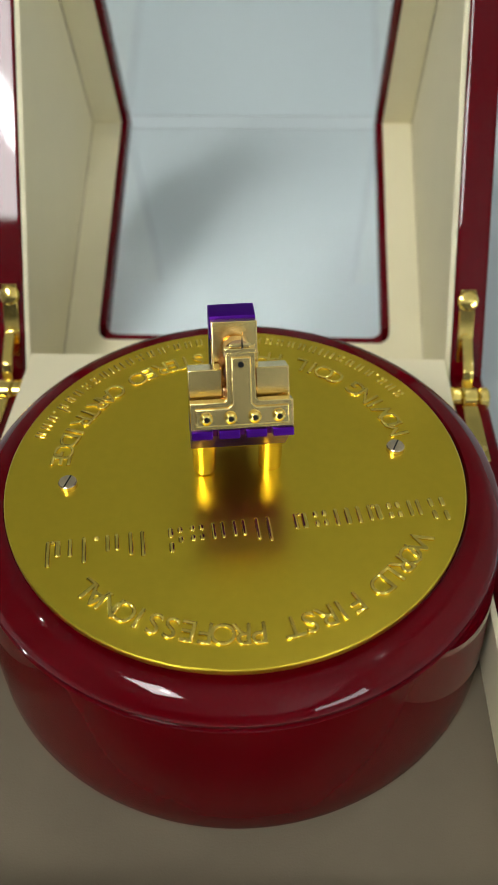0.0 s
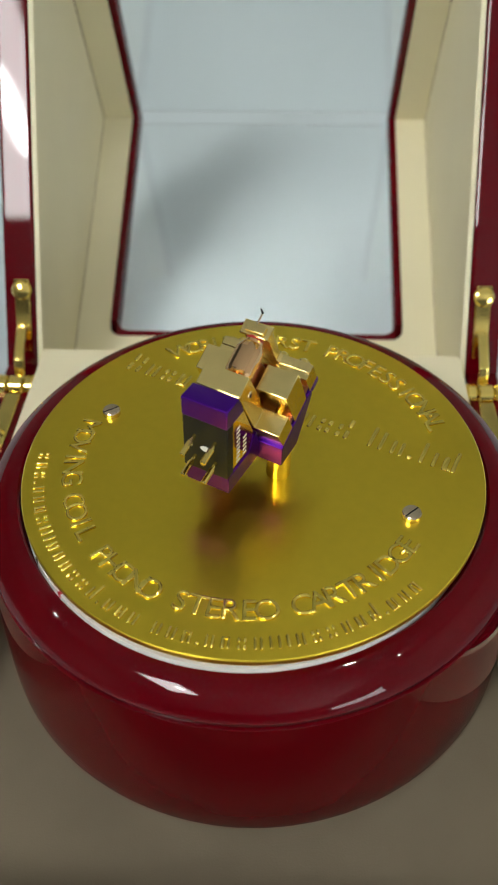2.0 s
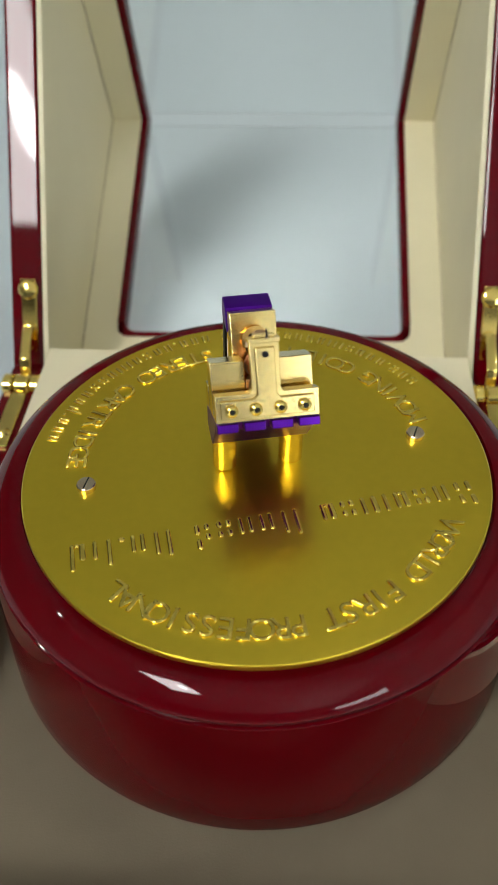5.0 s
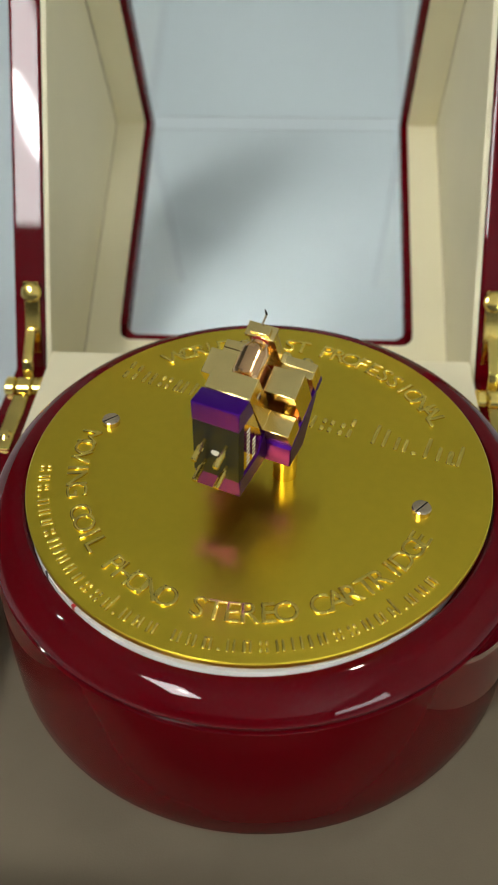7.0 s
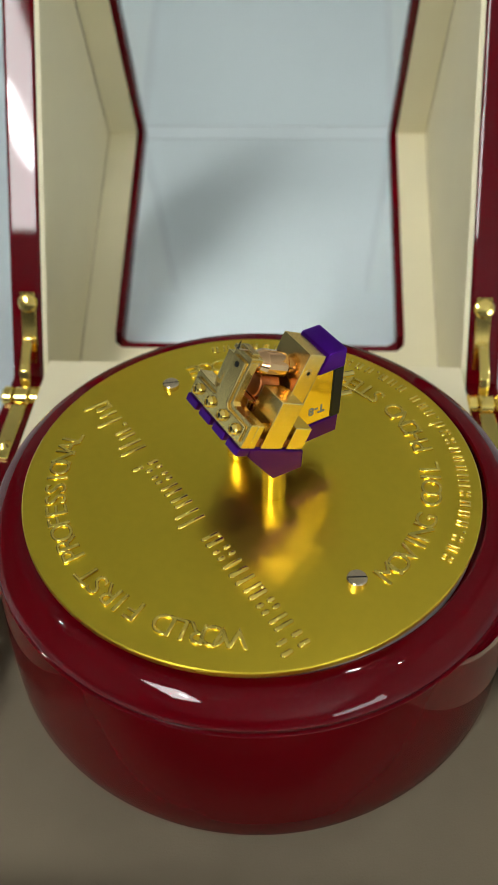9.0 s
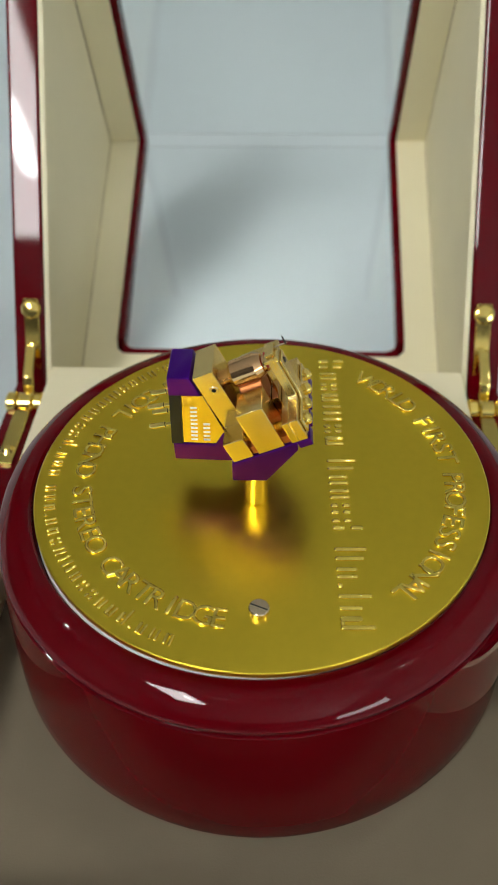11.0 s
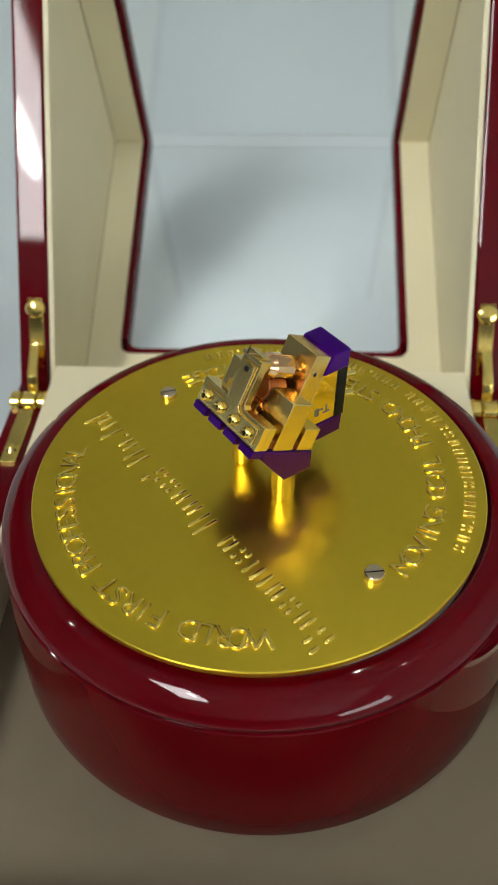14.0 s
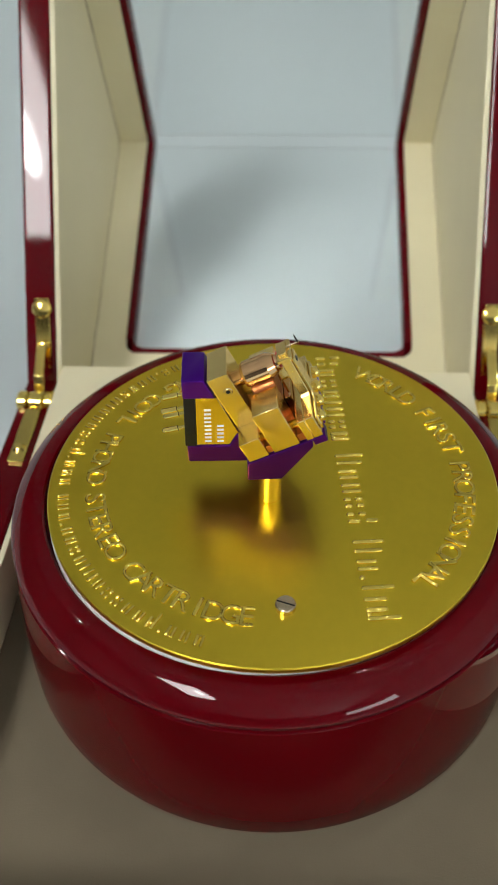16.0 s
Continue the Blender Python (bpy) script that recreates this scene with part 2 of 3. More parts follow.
def build_box():
    lining = 0.0016
    box = thing("display_box", "cherry red lacquered display box, open, lined with cream leatherette", "box", pose(0, 0, 0))
    # lower tray
    for side in (-1, 1):
        xa, xb = sorted((BOX_X + side * (IN_X + lining), BOX_X + side * OUT_X))
        part("side_wall", block(xa, xb, FRONT_Y - 0.0095, BACK_Y + 0.0095, DESK_Z, RIM_Z, 0.0012, 3), LACQUER, box, sharp=8)
        xa, xb = sorted((BOX_X + side * IN_X, BOX_X + side * (IN_X + lining - 0.0001)))
        part("side_lining", block(xa, xb, FRONT_Y, BACK_Y - 0.002, FLOOR_Z, RIM_Z - 0.0006, 0.0004), CREAM, box, "cream leatherette lining")
    xl, xr = BOX_X - IN_X - lining + 0.0001, BOX_X + IN_X + lining - 0.0001
    part("front_wall", block(xl, xr, FRONT_Y - 0.0095, FRONT_Y - 0.0017, DESK_Z, RIM_Z, 0.0012, 3), LACQUER, box, sharp=8)
    part("front_lining", block(xl + lining, xr - lining, FRONT_Y - 0.0016, FRONT_Y, FLOOR_Z, RIM_Z - 0.0006, 0.0004), CREAM, box, "cream leatherette lining")
    part("back_wall", block(xl, xr, BACK_Y + 0.0002, BACK_Y + 0.0095, DESK_Z, RIM_Z - 0.0130, 0.0012, 3), LACQUER, box, sharp=8)
    cut, side_x, step_y = 0.0570, xr - lining - BOX_X, 0.0230
    top_z = -0.0246
    angles = [math.asin((step_y - BASE[1]) / cut) + k * (math.pi - 2 * math.asin((step_y - BASE[1]) / cut)) / 24 for k in range(25)]
    shape = [(BOX_X + side_x, step_y), (BOX_X + side_x, BACK_Y + 0.0016), (BOX_X - side_x, BACK_Y + 0.0016), (BOX_X - side_x, step_y)]
    shape += [(BASE[0] + cut * math.cos(a), BASE[1] + cut * math.sin(a)) for a in reversed(angles) if abs(BASE[0] + cut * math.cos(a) - BOX_X) < side_x - 0.0005]
    part("back_lining", prism(shape, lambda u, v, w: (u, v, w), FLOOR_Z + 0.0001, top_z), CREAM, box, "cream leatherette shelf with a round cut-out")
    part("bottom", block(xl, xr, FRONT_Y - 0.0016, BACK_Y, DESK_Z + 0.0004, FLOOR_Z, 0.0), FLOOR_SHADED, box, "floor lining, its colour darkened for shade")
    # lid
    lid = new("lid")
    lid.parent = box
    for side in (-1, 1):
        a, b = sorted((side * (IN_X + lining), side * OUT_X))
        part("lid_side", prism(LID_OUT, lid_point, a, b, 0.0010, 3), LACQUER, lid, sharp=8)
        a, b = sorted((side * IN_X, side * (IN_X + lining - 0.0001)))
        part("lid_lining", prism([(-0.0035, -0.0006), (-0.0035, 0.0345), (0.0004, 0.0345), (0.0786, 0.0826), (0.1296, -0.0006)], lid_point, a, b, 0.0003), CREAM, lid, "cream leatherette lining")
    # strips beside the window, on the sloping top and on the front
    wx = 0.0436
    o0, o1, o2 = (Vector((*p, 0)) for p in LID_IN[1:])
    q0, q1, q2 = (Vector((*p, 0)) for p in LID_OUT[1:])

    oe, qe = o0.lerp(o1, 0.0105 / 0.0923), q0.lerp(q1, 0.0105 / 0.0923)

    def mix(a, b, k):
        return (a.x + (b.x - a.x) * k, a.y + (b.y - a.y) * k)

    for side in (-1, 1):
        a, b = sorted((side * (wx + 0.0024), side * IN_X))
        part("window_stile", prism([mix(o0, q0, 0), mix(o1, q1, 0), mix(o2, q2, 0), mix(o2, q2, 0.25), mix(o1, q1, 0.25), mix(o0, q0, 0.25)], lid_point, a, b, 0.0), CREAM, lid, "cream leatherette lining")
        a, b = sorted((side * (wx + 0.0024), side * (IN_X + lining)))
        part("lid_panel", prism([mix(o0, q0, 0.26), mix(o1, q1, 0.26), mix(o2, q2, 0.26), mix(o2, q2, 1), mix(o1, q1, 1), mix(o0, q0, 1)], lid_point, a, b, 0.0), LACQUER, lid)
        a, b = sorted((side * wx, side * (wx + 0.00235)))
        part("window_edge", prism([mix(oe, qe, -0.05), mix(o1, q1, -0.05), mix(o2, q2, -0.05), mix(o2, q2, 1), mix(o1, q1, 1), mix(oe, qe, 1)], lid_point, a, b, 0.0004), LACQUER, lid, "red lacquered edge of the window")
    # bottom rail of the window, with rounded corners, and the lid's back wall
    along = (o1 - o0).normalized()
    away = Vector((-along.y, along.x, 0))

    def top_point(p, k, x):
        q = o0 + along * p + away * k
        return lid_point(q.x, q.y, x)

    def rail(z0, z1, w, start, edge, name, m, label=""):
        r = 0.004
        pts = [(-w, start), (w, start), (w, edge + r)] + [(w - r + r * math.cos(radians(a)), edge + r - r * math.sin(radians(a))) for a in range(15, 90, 15)]
        pts += [(w - r, edge), (-w + r, edge)] + [(-w + r - r * math.cos(radians(a)), edge + r - r * math.sin(radians(a))) for a in range(75, 0, -15)] + [(-w, edge + r)]
        return part(name, prism(pts, lambda u, v, k: top_point(v, k, u), z0, z1), m, lid, label)

    rail(0.0, 0.0020, wx + 0.0024, 0.0, 0.0054, "window_rail", CREAM, "cream leatherette lining")
    rail(-0.0003, 0.0070, wx, 0.0055, 0.0071, "window_edge", LACQUER, "red lacquered edge of the window")
    part("lid_back", prism([(-0.0060, 0.010), (-0.0060, 0.0380), (-0.0017, 0.0360), (-0.0017, 0.010)], lid_point, -IN_X - lining, IN_X + lining, 0.0006), LACQUER, lid)
    part("lid_lining", prism([(-0.0016, 0.0), (-0.0016, 0.0346), (0.0, 0.0340), (0.0, 0.0)], lid_point, -IN_X, IN_X, 0.0), CREAM, lid, "cream leatherette lining")
    # clear window, bent along the lid's edge
    for name, (p, q) in (("window_pane", (o0, o1)), ("window_pane", (o1, o2))):
        d = (q - p).normalized()
        n = Vector((-d.y, d.x, 0)) * 0.003
        pane = part(name, prism([(p.x + n.x, p.y + n.y), (q.x + n.x, q.y + n.y), (q.x + n.x * 1.1, q.y + n.y * 1.1), (p.x + n.x * 1.1, p.y + n.y * 1.1)], lid_point, -wx + 0.0001, wx - 0.0001), GLASS, lid, "clear acrylic window")
        pane.visible_shadow = False
    return box


def build_hinge(side):
    """A brass quadrant hinge: two leaves, a barrel and a stay arm."""
    hinge = thing("hinge", "polished brass hinge screwed to the lacquered rims of the box", "hinge", pose(0, 0, 0), group="hinges of the box")
    x = BOX_X + side * 0.0610
    w = 0.0020
    # upper leaf on the lid's rim
    up = prism([(0.002, -0.0005), (0.0080, -0.0007), (0.0150, -0.0012), (0.0210, -0.0022), (0.0210, -0.0001), (0.002, -0.0001)], lid_point, x - BOX_X - w, x - BOX_X + w, 0.0003)
    part("upper_leaf", up, BRIGHT_GOLD, hinge)
    # lower leaf on the wall's rim
    part("lower_leaf", block(x - w, x + w, 0.0300, 0.0500, RIM_Z, RIM_Z + 0.0010, 0.0003), BRIGHT_GOLD, hinge)
    # barrel of knuckles
    for a, b in ((-0.0048, -0.0020), (-0.0018, 0.0022), (0.0024, 0.0050)):
        bm = lathe([(0, a), (0.0025, a), (0.0030, a + 0.0005), (0.0030, b - 0.0005), (0.0025, b), (0, b)], 24, pose(x, 0.0534, -0.0276) @ pose(0, 0, 0, 0, 90, 0))
        part("knuckle", bm, BRIGHT_GOLD, hinge)
    # stay arm, a bent strip from the barrel up the lid's rim
    arm = prism([(-0.0075, -0.0050), (0.000, -0.0068), (0.0085, -0.0034), (0.0085, -0.0020), (0.000, -0.0050), (-0.0075, -0.0030)], lid_point, x - BOX_X - 0.0012, x - BOX_X + 0.0014, 0.0003)
    part("stay_arm", arm, BRIGHT_GOLD, hinge)
    # screws
    for u in (0.0182, 0.0080):
        p = lid_point(u, -0.0017 if u > 0.01 else -0.0007, x - BOX_X)
        m = Matrix.Translation(p) @ (-E2).to_track_quat("Z", "Y").to_matrix().to_4x4()
        r = 0.0027 if u > 0.01 else 0.0016
        part("screw", lathe([(0, 0.0010), (r * 0.5, 0.0009), (r * 0.85, 0.0006), (r, 0), (0, 0)], 20, m), BRIGHT_GOLD, hinge)
    part("screw", lathe([(0, 0.0010), (0.0009, 0.0008), (0.0017, 0.0), (0, 0)], 20, pose(x, 0.0345, RIM_Z + 0.0010)), BRIGHT_GOLD, hinge)
    return hinge


# ---- the turntable's base ----
def build_base():
    R, seam = 0.0526, -0.0094
    base = thing("turntable_base", "round cherry red lacquered wooden base with a rounded top ring", "turntable", pose(*BASE, 0))
    low = [(0, FLOOR_Z), (0.0538, FLOOR_Z), (0.0544, FLOOR_Z + 0.0004), (0.0548, FLOOR_Z + 0.0016)]
    low += [(0.0548 - 0.0022 * k ** 1.6, FLOOR_Z + 0.0016 + (seam - FLOOR_Z - 0.0020) * k) for k in (0.15, 0.3, 0.45, 0.6, 0.75, 0.9, 1.0)]
    low += [(R - 0.00005, seam - 0.00035), (R - 0.0003, seam - 0.00025), (R - 0.0012, seam - 0.00005), (0, seam - 0.00005)]
    part("lower_body", lathe(low, 192), LACQUER, base)
    top = [(0.040, seam + 0.0001), (R - 0.0010, seam + 0.0001), (R - 0.0003, seam + 0.0003)]
    slope = ((0.0525, 80), (0.0522, 66), (0.0515, 50), (0.0505, 44), (0.0497, 41), (0.0490, 36), (0.0484, 28), (0.0476, 18), (0.0466, 9), (0.0457, 4))
    r, z = R, seam + 0.0010
    for edge, lean in slope:
        z += (r - edge) * math.tan(radians(lean))
        r = edge
        top.append((r, z))
    top += [(0.0453, z - 0.0003), (0.0453, -0.0060), (0, -0.0060)]
    part("top_ring", lathe(top, 192), LACQUER, base, "glossy rounded top ring")
    return base


def build_platter():
    platter = thing("platter", "white plastic rotating platter with small painted marks on its rim", "platter", pose(0, 0, 0))
    part("disc", lathe([(0, -0.0056), (0.0428, -0.0056), (0.0429, -0.0040), (0.0427, -0.0024), (0.0, -0.0024)], 128), WHITE_PLASTIC, platter).location = (0, 0.0008, 0)
    for a, m in ((66, DARK_INK), (78, RED)):
        part("rim_mark", block(0.0418, 0.0436, -0.0004, 0.0004, -0.0040, -0.00235), m, platter).matrix_basis = pose(0, 0, 0, 0, 0, a)
    return platter


GLYPHS = {}


def glyph(ch, size, depth):
    """The mesh and the width of one raised letter."""
    key = (ch, size, depth)
    if key not in GLYPHS:
        cu = bpy.data.curves.new("letter", "FONT")
        cu.body, cu.size, cu.extrude, cu.bevel_depth, cu.bevel_resolution, cu.resolution_u = ch, size, depth, size * 0.046, 3, 4
        cu.offset = -size * 0.030
        tmp = new("letter_source", cu)
        bpy.context.view_layer.update()
        me = bpy.data.meshes.new_from_object(tmp.evaluated_get(bpy.context.evaluated_depsgraph_get()))
        bpy.data.objects.remove(tmp)
        xs = [v.co.x for v in me.vertices] or [0, size * 0.3]
        for v in me.vertices:
            v.co.x -= (min(xs) + max(xs)) / 2
        GLYPHS[key] = (me, max(xs) - min(xs))
    return GLYPHS[key]


def bar_glyph(width, height):
    """A plain raised bar with a rounded back and ends, half sunk in the plate."""
    key = ("bar", round(width, 5), round(height, 5))
    if key not in GLYPHS:
        r = width / 2
        cap = ((0.0, 0.0), (0.5, 0.13), (0.87, 0.5), (1.0, 1.0))
        profile = [(r * u, r * v) for u, v in cap] + [(r * u, height - r * v) for u, v in reversed(cap)]
        flat = Matrix.Diagonal((1, 1, min(0.00036 / r, 1.15), 1))
        GLYPHS[key] = (finish(lathe(profile, 12, flat @ pose(0, 0, 0, -90, 0, 0)), "bar", LETTER_GOLD, 60), width)
    return GLYPHS[key]


PLATE_OFF = (0.0001, -0.0006)


def build_plate():
    plate = thing("gold_plate", "round satin gold plate with raised lettering, turning on the platter", "plate", pose(0, 0, 0))
    R = 0.0440
    body = part("disc", lathe([(0, -0.0021), (R - 0.0012, -0.0021), (R - 0.0010, -0.0013), (R, -0.0012), (R, -0.0002), (R - 0.0002, 0), (0, 0)], 160), PLATE_GOLD, plate)
    body.location = (*PLATE_OFF, 0)

    def letter(me, m, name):
        me.materials.clear()
        me.materials.append(LETTER_GOLD)
        ob = new(name, me)
        ob.parent = plate
        ob.matrix_basis = m

    def ring(text, radius, size, a0, a1, inward):
        """Letters along an arc from the angle a0 to a1; inward: their tops point at the centre."""
        n = len(text)
        for i, ch in enumerate(text):
            if ch == " ":
                continue
            a = a0 + (a1 - a0) * (i + 0.5) / n
            x, y = radius * math.cos(radians(a)), radius * math.sin(radians(a))
            me, _ = glyph(ch, size, 0.00010)
            letter(me, pose(x, y, 0.0001, 0, 0, a + 90 if inward else a - 90), "letter")

    def bars(words, place, height):
        """Plain raised bars in place of a maker's name: twin bars (n: low, N: high, d: one of them high), one bar (i, I), a dot."""
        wide = {"n": 0.62, "N": 0.80, "d": 0.66, "i": 0.34, "I": 0.46, ".": 0.28, " ": 0.42}
        rng = random.Random(7)
        text = " ".join(words)
        total = sum(wide[k] for k in text)
        stroke = height * 0.16
        at = 0.0
        for k in text:
            m = place((at + wide[k] / 2) / total)
            at += wide[k]
            half = wide[k] * height * 0.22
            tall = {"n": (0.66, 0.66), "N": (1.0, 0.9), "d": (0.66, 1.0), "i": (0.7,), "I": (1.0,), ".": (0.2,)}.get(k, ())
            form = rng.randrange(3)
            for i, t in enumerate(tall):
                x = 0.0 if len(tall) == 1 else (-half, half)[i]
                if form == 1 and len(tall) == 2:
                    # two short bars, one over the other
                    for y in (0.0, t * 0.56):
                        letter(bar_glyph(stroke * 1.15, height * t * 0.42)[0], m @ pose(x, height * y, 0), "bar")
                else:
                    letter(bar_glyph(stroke * (1.3 if form == 2 and i == 0 else 1.0), height * t)[0], m @ pose(x, 0, 0), "bar")
            if form == 2 and len(tall) == 2:
                letter(bar_glyph(stroke, half * 1.2)[0], m @ pose(half * 0.6, height * rng.choice((0.08, 0.34, 0.58)), 0, 0, 0, 90), "bar")

    ring("WORLD FIRST PROFESSIONAL", 0.0362, 0.0057, -27, -131, False)
    ring("MOVING COIL PHONO STEREO CARTRIDGE", 0.0360, 0.0056, 17, 182, True)

    def straight(k):
        a = Vector((0.0400, -0.0066, 0.0))
        b = Vector((-0.0335, -0.0200, 0.0))
        p = a.lerp(b, k)
        return pose(p.x, p.y, 0, 0, 0, 190.4)

    bars(["Nnnniiinn", "Nnnnd", "Nn.Iid"], straight, 0.0060)

    def outer(k):
        a = 32 + (171 - 32) * k
        return pose(0.0415 * math.cos(radians(a)), 0.0415 * math.sin(radians(a)), 0, 0, 0, a + 90)

    bars(["nnn.nnnniiinnnnnd.nnn", "nnn.nnnniiinnnnnd.nnn"], outer, 0.0036)
    for x, y in ((-0.0314, -0.0060), (0.0314, 0.0056)):
        screw = part("screw", lathe([(0, 0.0012), (0.0016, 0.0012), (0.0018, 0.0010), (0.0018, 0.0), (0, 0)], 28), STEEL, plate, "slotted steel screw")
        screw.matrix_basis = pose(x, y, 0.0, 0, 0, random.uniform(0, 90))
        part("slot", block(-0.0016, 0.0016, -0.00014, 0.00014, 0.0009, 0.00121), BLACK, screw)
    return plate


# ---- the cartridge ----
MM = 0.000985
CT = radians(27.0)
CS, CN = Vector((0, -math.cos(CT), math.sin(CT))), Vector((0, math.sin(CT), math.cos(CT)))
CO = Vector((0, 4.45, 11.65))


def tilted(x, s, n):
    """Millimetres across, forward along the carrier, and square to it."""
    return (CO + CS * s + CN * n + Vector((x, 0, 0))) * MM


def side_prism(points, x0, x1, r=0.15):
    """A profile (y, z) in millimetres, swept across."""
    return prism(points, lambda u, v, w: (w * MM, u * MM, v * MM), x0, x1, r * MM)


def tilt_block(x0, x1, s0, s1, n0, n1, r=0.12):
    return prism([(x0, s0), (x1, s0), (x1, s1), (x0, s1)], lambda u, v, w: tilted(u, v, w), n0, n1, r * MM)


def tilt_front(points, s0, s1, r=0.12):
    """A shape (x, n) seen from the front, s0 to s1 thick."""
    return prism(points, lambda u, v, w: tilted(u, w, v), s0, s1, r * MM, 2)


def tilt_axis(x, s, n, along="s"):
    d = {"s": CS, "n": CN}[along]
    return Matrix.Translation(tilted(x, s, n)) @ d.to_track_quat("Z", "X").to_matrix().to_4x4()


def rod(r, length, m, segments=20, dome=0.2):
    r, length = r * MM, length * MM
    e = r * dome
    return lathe([(0, 0), (r - e, 0), (r, e), (r, length - e), (r - e, length), (0, length)], segments, m)


def build_cartridge():
    c = thing("phono_cartridge", "gold and purple phono cartridge, stylus up on two gold posts", "cartridge")
    # posts
    for x in (-6.4, 6.4):
        part("post", rod(2.3, 9.0, Matrix.Translation((x * MM, 0.2 * MM, 0)), 32, 0.1), POST_GOLD, c)
    # purple carrier
    body = [(-7.0, 17.3), (-7.3, 15.4), (-1.8, 7.27), (4.6, 7.0), (4.7, 11.3)]
    part("carrier", side_prism(body, -9.0, 9.0, 0.25), PURPLE, c, "purple anodised carrier")
    for i in range(4):
        x = -9.0 + i * 4.75
        part("tab", tilt_block(x, x + 3.75, 12.6, 15.2, -1.75, -0.15, 0.2), PURPLE, c, "purple anodised tab")
    # stepped blocks
    base = [(-9, 0), (9, 0), (9, 4.8), (3.1, 4.8), (2.5, 5.4), (2.5, 13.3), (-2.5, 13.3), (-2.5, 5.4), (-3.1, 4.8), (-9, 4.8)]
    part("front_plate", tilt_front(base, 13.2, 14.9), PALE_GOLD, c, "pale gold T-shaped front plate")
    inner = [(-8.1, 0.7), (8.1, 0.7), (8.1, 3.9), (2.4, 3.9), (1.7, 4.6), (1.7, 12.6), (-1.7, 12.6), (-1.7, 4.6), (-2.4, 3.9), (-8.1, 3.9)]
    part("front_block", tilt_block(-9, 9, 11.8, 13.18, 0.0, 4.7, 0.12), PALE_GOLD, c, "pale gold front block")
    part("front_panel", tilt_front(inner, 14.92, 15.45, 0.2), PALE_GOLD, c, "pale gold raised panel")
    part("hole", rod(0.55, 0.1, tilt_axis(0, 15.43, 11.4), 16, 0.0), BLACK, c, "dark round hole")
    for x in (-6.3, -2.1, 2.1, 6.3):
        head = [(0, 0), (1.1, 0), (1.12, 0.45), (0.95, 0.85), (0.62, 1.05), (0.5, 1.02), (0.42, 0.75), (0, 0.75)]
        s = part("screw", lathe([(r * MM, z * MM) for r, z in head], 18, tilt_axis(x, 15.4, 2.2)), BRIGHT_GOLD, c)
        part("socket", rod(0.42, 0.10, tilt_axis(x, 16.1, 2.2), 6, 0.0), BLACK, s)
    for sx in (-1, 1):
        a, b = sorted((sx * 3.0, sx * 9.0))
        part("magnet", tilt_block(a, b, 5.3, 10.4, 0.0, 9.7, 0.15), PALE_GOLD, c, "gold magnet block")
    part("yoke", tilt_block(-2.9, 2.9, 5.4, 10.3, 0.0, 6.2, 0.15), ROSE_GOLD, c)
    # Added filler bars; the dark copper stands for a reddish reflection in the gaps.
    for s0, s1 in ((10.45, 11.75), (4.25, 5.25)):
        part("gap_filler", tilt_block(-8.5, 8.5, s0, s1, 0.05, 1.7, 0.08), COPPER, c, "dark copper coloured filler, for the reflection in the gap")
        part("gap_filler", tilt_block(-2.6, 2.6, s0, s1, 1.75, 6.0, 0.08), ROSE_GOLD, c)
    cap = [(-9, 0), (9, 0), (9, 4.6), (4.15, 4.6), (4.15, 17.0), (-4.15, 17.0), (-4.15, 4.6), (-9, 4.6)]
    part("rear_plate", tilt_front(cap, 0.2, 4.2), PALE_GOLD, c, "pale gold T-shaped rear plate")
    for side in (-1, 1):
        m = Matrix.Translation(tilted(side * 4.15, 2.6, 13.2)) @ pose(0, 0, 0, 0, side * 90, 0)
        screw = part("rear_screw", lathe([(0.42 * MM, 0), (0.42 * MM, 0.1 * MM), (0.75 * MM, 0.1 * MM), (0.85 * MM, 0), (0.42 * MM, 0)], 18, m), STEEL, c, "small set screw")
        part("socket", rod(0.42, 0.06, m, 16, 0.0), BLACK, screw)
    # threaded rods between the blocks
    for x in (-6.4, 6.4):
        for s0, n in ((4.2, 2.6), (10.4, 2.6)):
            part("threaded_rod", threaded(0.95, 1.5 if s0 > 5 else 1.2, tilt_axis(x, s0, n)), BRIGHT_GOLD, c)
    # barrel with the coil
    prof = [(0, 0), (1.5, 0), (1.5, 0.9), (2.3, 1.3), (2.55, 1.8), (2.55, 6.2), (1.9, 7.5), (1.6, 7.7), (1.6, 8.2), (0, 8.2)]
    part("barrel", lathe([(r * MM, z * MM) for r, z in prof], 40, tilt_axis(0, 4.2, 12.2)), ROSE_GOLD, c, "polished rose gold barrel")
    part("damper", rod(1.55, 0.7, tilt_axis(0, 12.3, 12.6), 24, 0.3), RED, c, "red damper ring")
    part("coil", rod(2.4, 4.6, tilt_axis(0, 5.6, 8.0), 32, 0.1), COPPER, c, "copper coloured coil")
    # head and stylus
    part("head", tilt_block(-2.7, 2.7, 12.6, 15.3, 13.32, 14.1, 0.1), PALE_GOLD, c, "pale gold head on the front plate")
    part("head_step", tilt_block(-1.8, 1.8, 13.1, 14.7, 14.12, 14.7, 0.1), PALE_GOLD, c)
    part("cantilever", rod(0.16, 2.6, tilt_axis(0.2, 14.6, 14.4), 10), STEEL, c, "thin steel cantilever")
    part("stylus", lathe([(0, 0), (0.2 * MM, 0), (0.13 * MM, 1.4 * MM), (0, 2.0 * MM)], 10, tilt_axis(0.2, 17.0, 14.35, "n")), BLACK, c, "fine dark stylus")
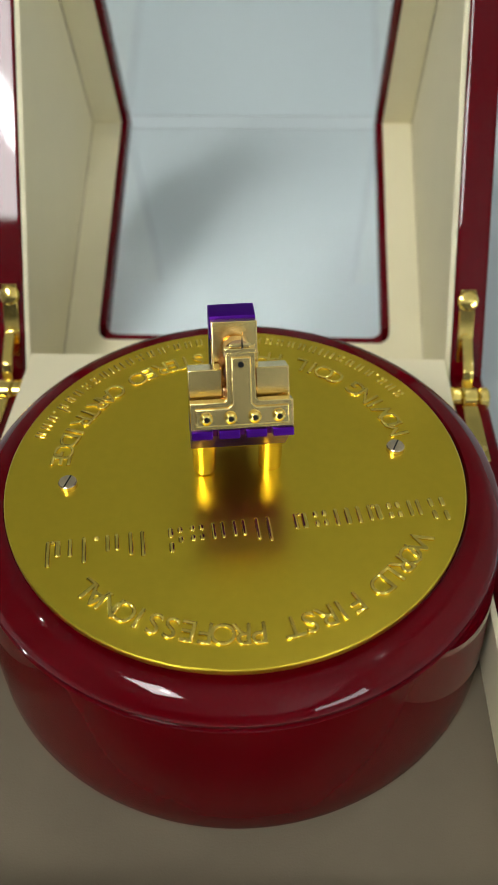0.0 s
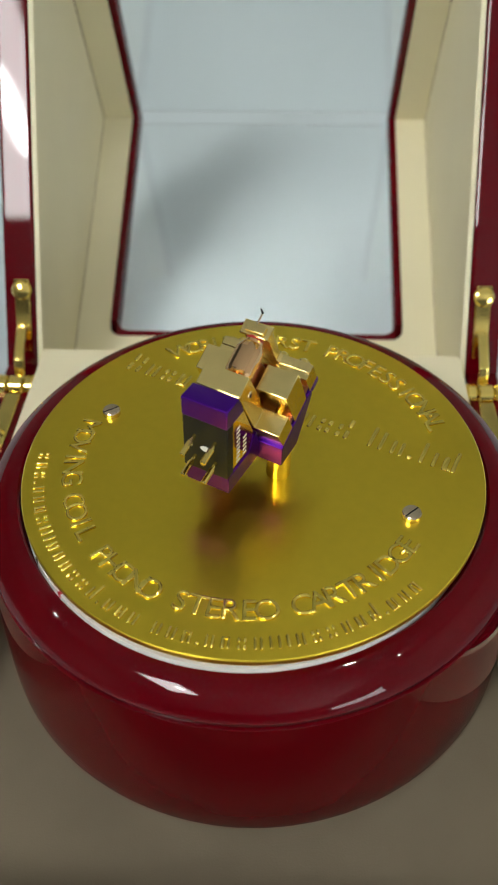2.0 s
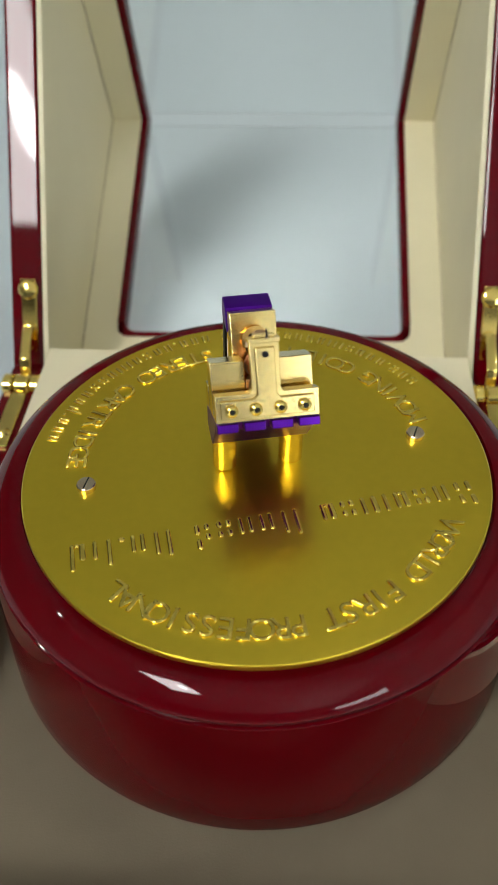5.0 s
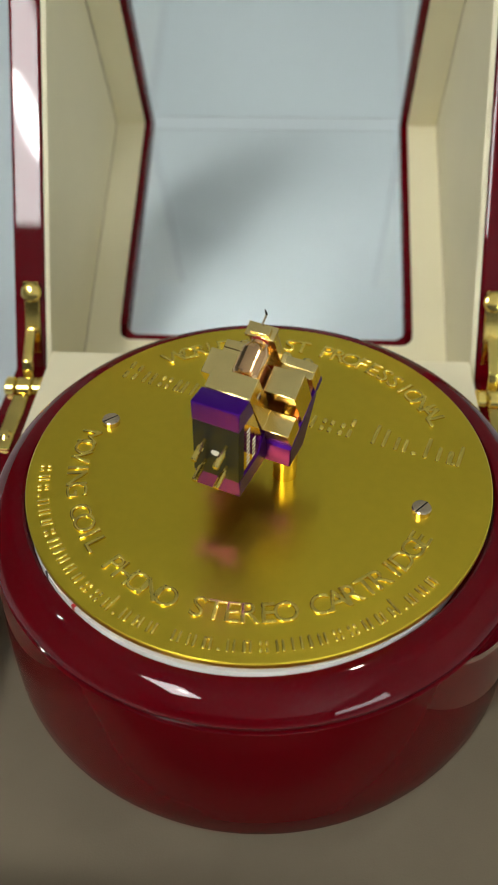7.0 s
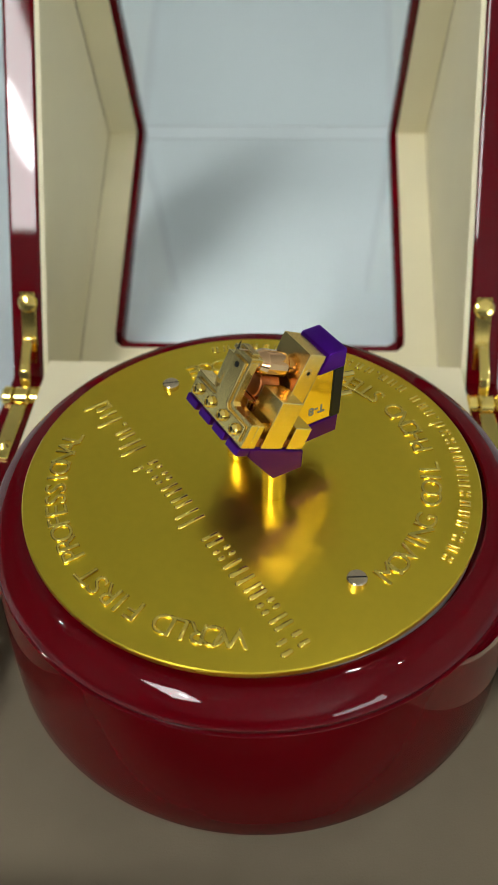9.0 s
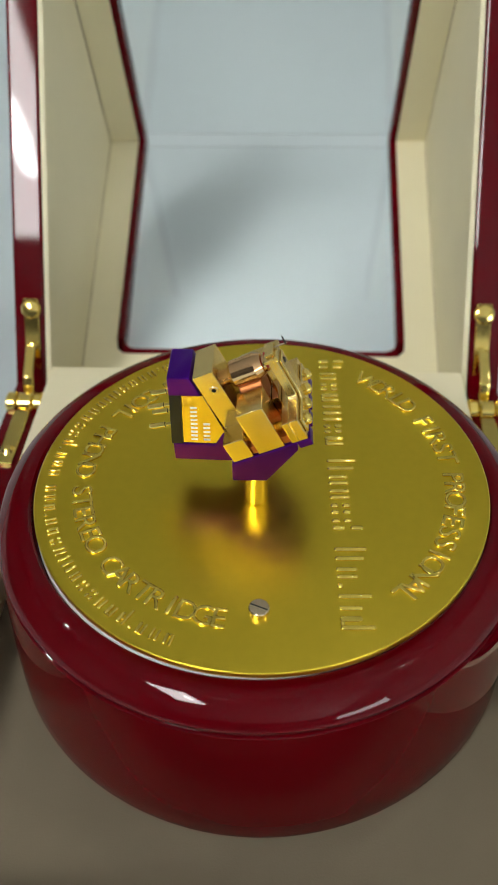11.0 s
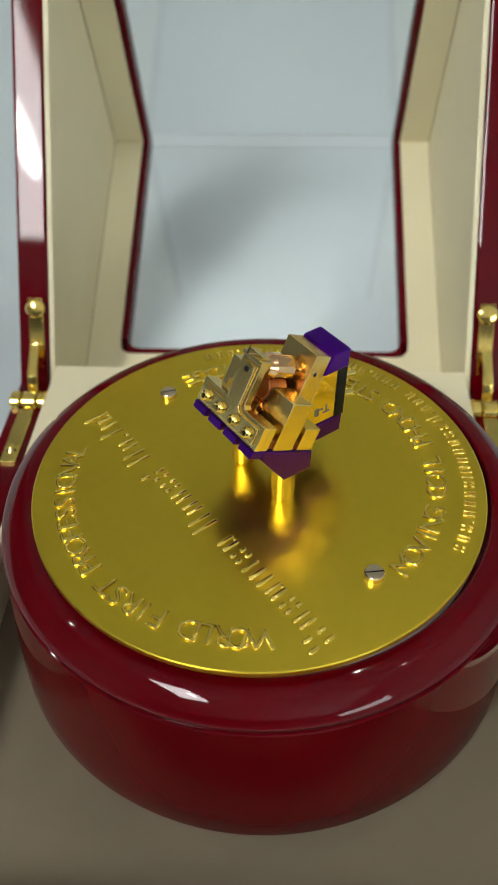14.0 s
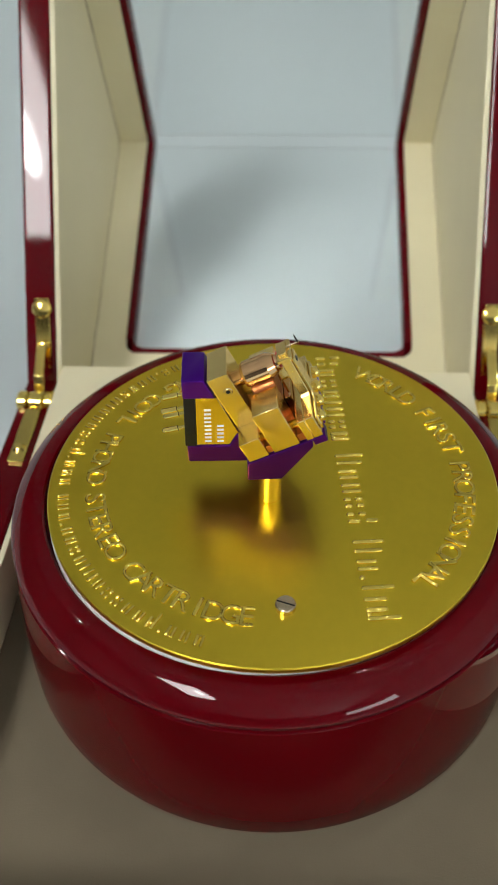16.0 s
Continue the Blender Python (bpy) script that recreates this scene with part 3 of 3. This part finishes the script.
    # terminal housing at the back
    part("foot", side_prism([(3.6, 7.6), (15.7, 7.6), (15.9, 11.6), (8.0, 11.6), (6.6, 14.4), (5.6, 14.4), (4.8, 11.6)], -4.3, 4.3, 0.2), PURPLE, c, "purple anodised foot")
    part("housing", side_prism([(4.9, 11.65), (14.1, 11.65), (14.1, 23.1), (10.2, 23.1)], -4.0, 4.0, 0.1), BRIGHT_GOLD, c, "polished gold housing")
    part("top_cap", side_prism([(10.5, 23.15), (16.3, 23.15), (16.4, 27.2), (12.4, 27.2)], -4.38, 4.38, 0.25), PURPLE, c, "purple anodised cap")
    terminal = part("terminal_block", block(-4.28 * MM, 4.28 * MM, 14.12 * MM, 16.2 * MM, 11.62 * MM, 23.12 * MM, 0.1 * MM), BLACK, c, "black plastic terminal block")
    for x in (-2.0, 2.0):
        for z in (14.6, 19.3):
            pin = part("pin", lathe([(0, 0), (0.36 * MM, 0), (0.36 * MM, 1.5 * MM), (0.56 * MM, 1.6 * MM), (0.56 * MM, 4.4 * MM), (0.42 * MM, 4.6 * MM), (0, 4.6 * MM)], 16, pose(x * MM, 16.0 * MM, z * MM, -104, 0, 0)), BRIGHT_GOLD, terminal, "gold contact pin")
    mark = Matrix.Translation((0, 16.2 * MM, 17.0 * MM)) @ pose(0, 0, 0, -90, 0, 0) @ Matrix.Diagonal((1.25, 0.8, 1, 1))
    part("mark", lathe([(0, 0.04 * MM), (0.75 * MM, 0.04 * MM), (0.75 * MM, 0), (0, 0)], 20, mark), INK, terminal, "small white oval mark")
    # printing on the housing's sides
    side_marks(c)
    return c


def threaded(r, length, m):
    prof = [(0, 0)]
    n = max(3, int(length / 0.36))
    for i in range(n):
        z = length * i / n
        prof += [(r * 0.8, z), (r, z + length / n * 0.5)]
    prof += [(r * 0.8, length), (0, length)]
    return lathe([(a * MM, b * MM) for a, b in prof], 16, m)


def side_marks(c):
    for i, (y, h) in enumerate(((11.9, 8.6), (9.6, 5.2))):
        for k in range(int(h / 0.95)):
            z = 12.6 + k * 0.95
            ob = part("bar", block(0, 0.02 * MM, -0.62 * MM, 0.62 * MM, -0.24 * MM, 0.24 * MM), INK, c)
            ob.matrix_basis = pose(-4.025 * MM, y * MM, z * MM)
    for ch, y in (("T", 11.9), ("-", 10.75), ("8", 9.6)):
        me, _ = glyph(ch, 2.6 * MM, 0.000005)
        me.materials.clear()
        me.materials.append(GREY_INK)
        ob = new("letter", me)
        ob.parent = c
        ob.matrix_basis = Matrix(((0, 0, 1, 4.03 * MM), (-1, 0, 0, y * MM), (0, -1, 0, 15.6 * MM), (0, 0, 0, 1)))


build_room()
build_lamp(-1.00, -1.65, 0.25, 0.56, LAMP, 0, (0.13, -0.05))
for x, y in ((-1.45, 0.35), (0.40, 0.45), (1.40, -0.50)):
    build_downlight(x, y)
build_window()
display_box = build_box()
for s in (-1, 1):
    build_hinge(s)
build_base()
platter = build_platter()
gold_plate = build_plate()
cartridge = build_cartridge()
CART = pose(0.0005, 0.0, 0.0001, 0, 0, 8.4)
LEAN = pose(0, 0, 0, 0, 1.6, 0)        # the cartridge stands a little out of true


def motions():
    """The platter, the plate and the cartridge turn together, evenly."""
    times = [i * 0.2 for i in range(81)]
    for ob, lean, m in ((platter, pose(0, 0, 0), pose(0, 0, 0)), (gold_plate, pose(0, 0, 0), pose(0, 0, 0)), (cartridge, LEAN, CART)):
        walk(ob, [(t, lean @ Matrix.Rotation(TURN * t, 4, "Z") @ m) for t in times])


motions()
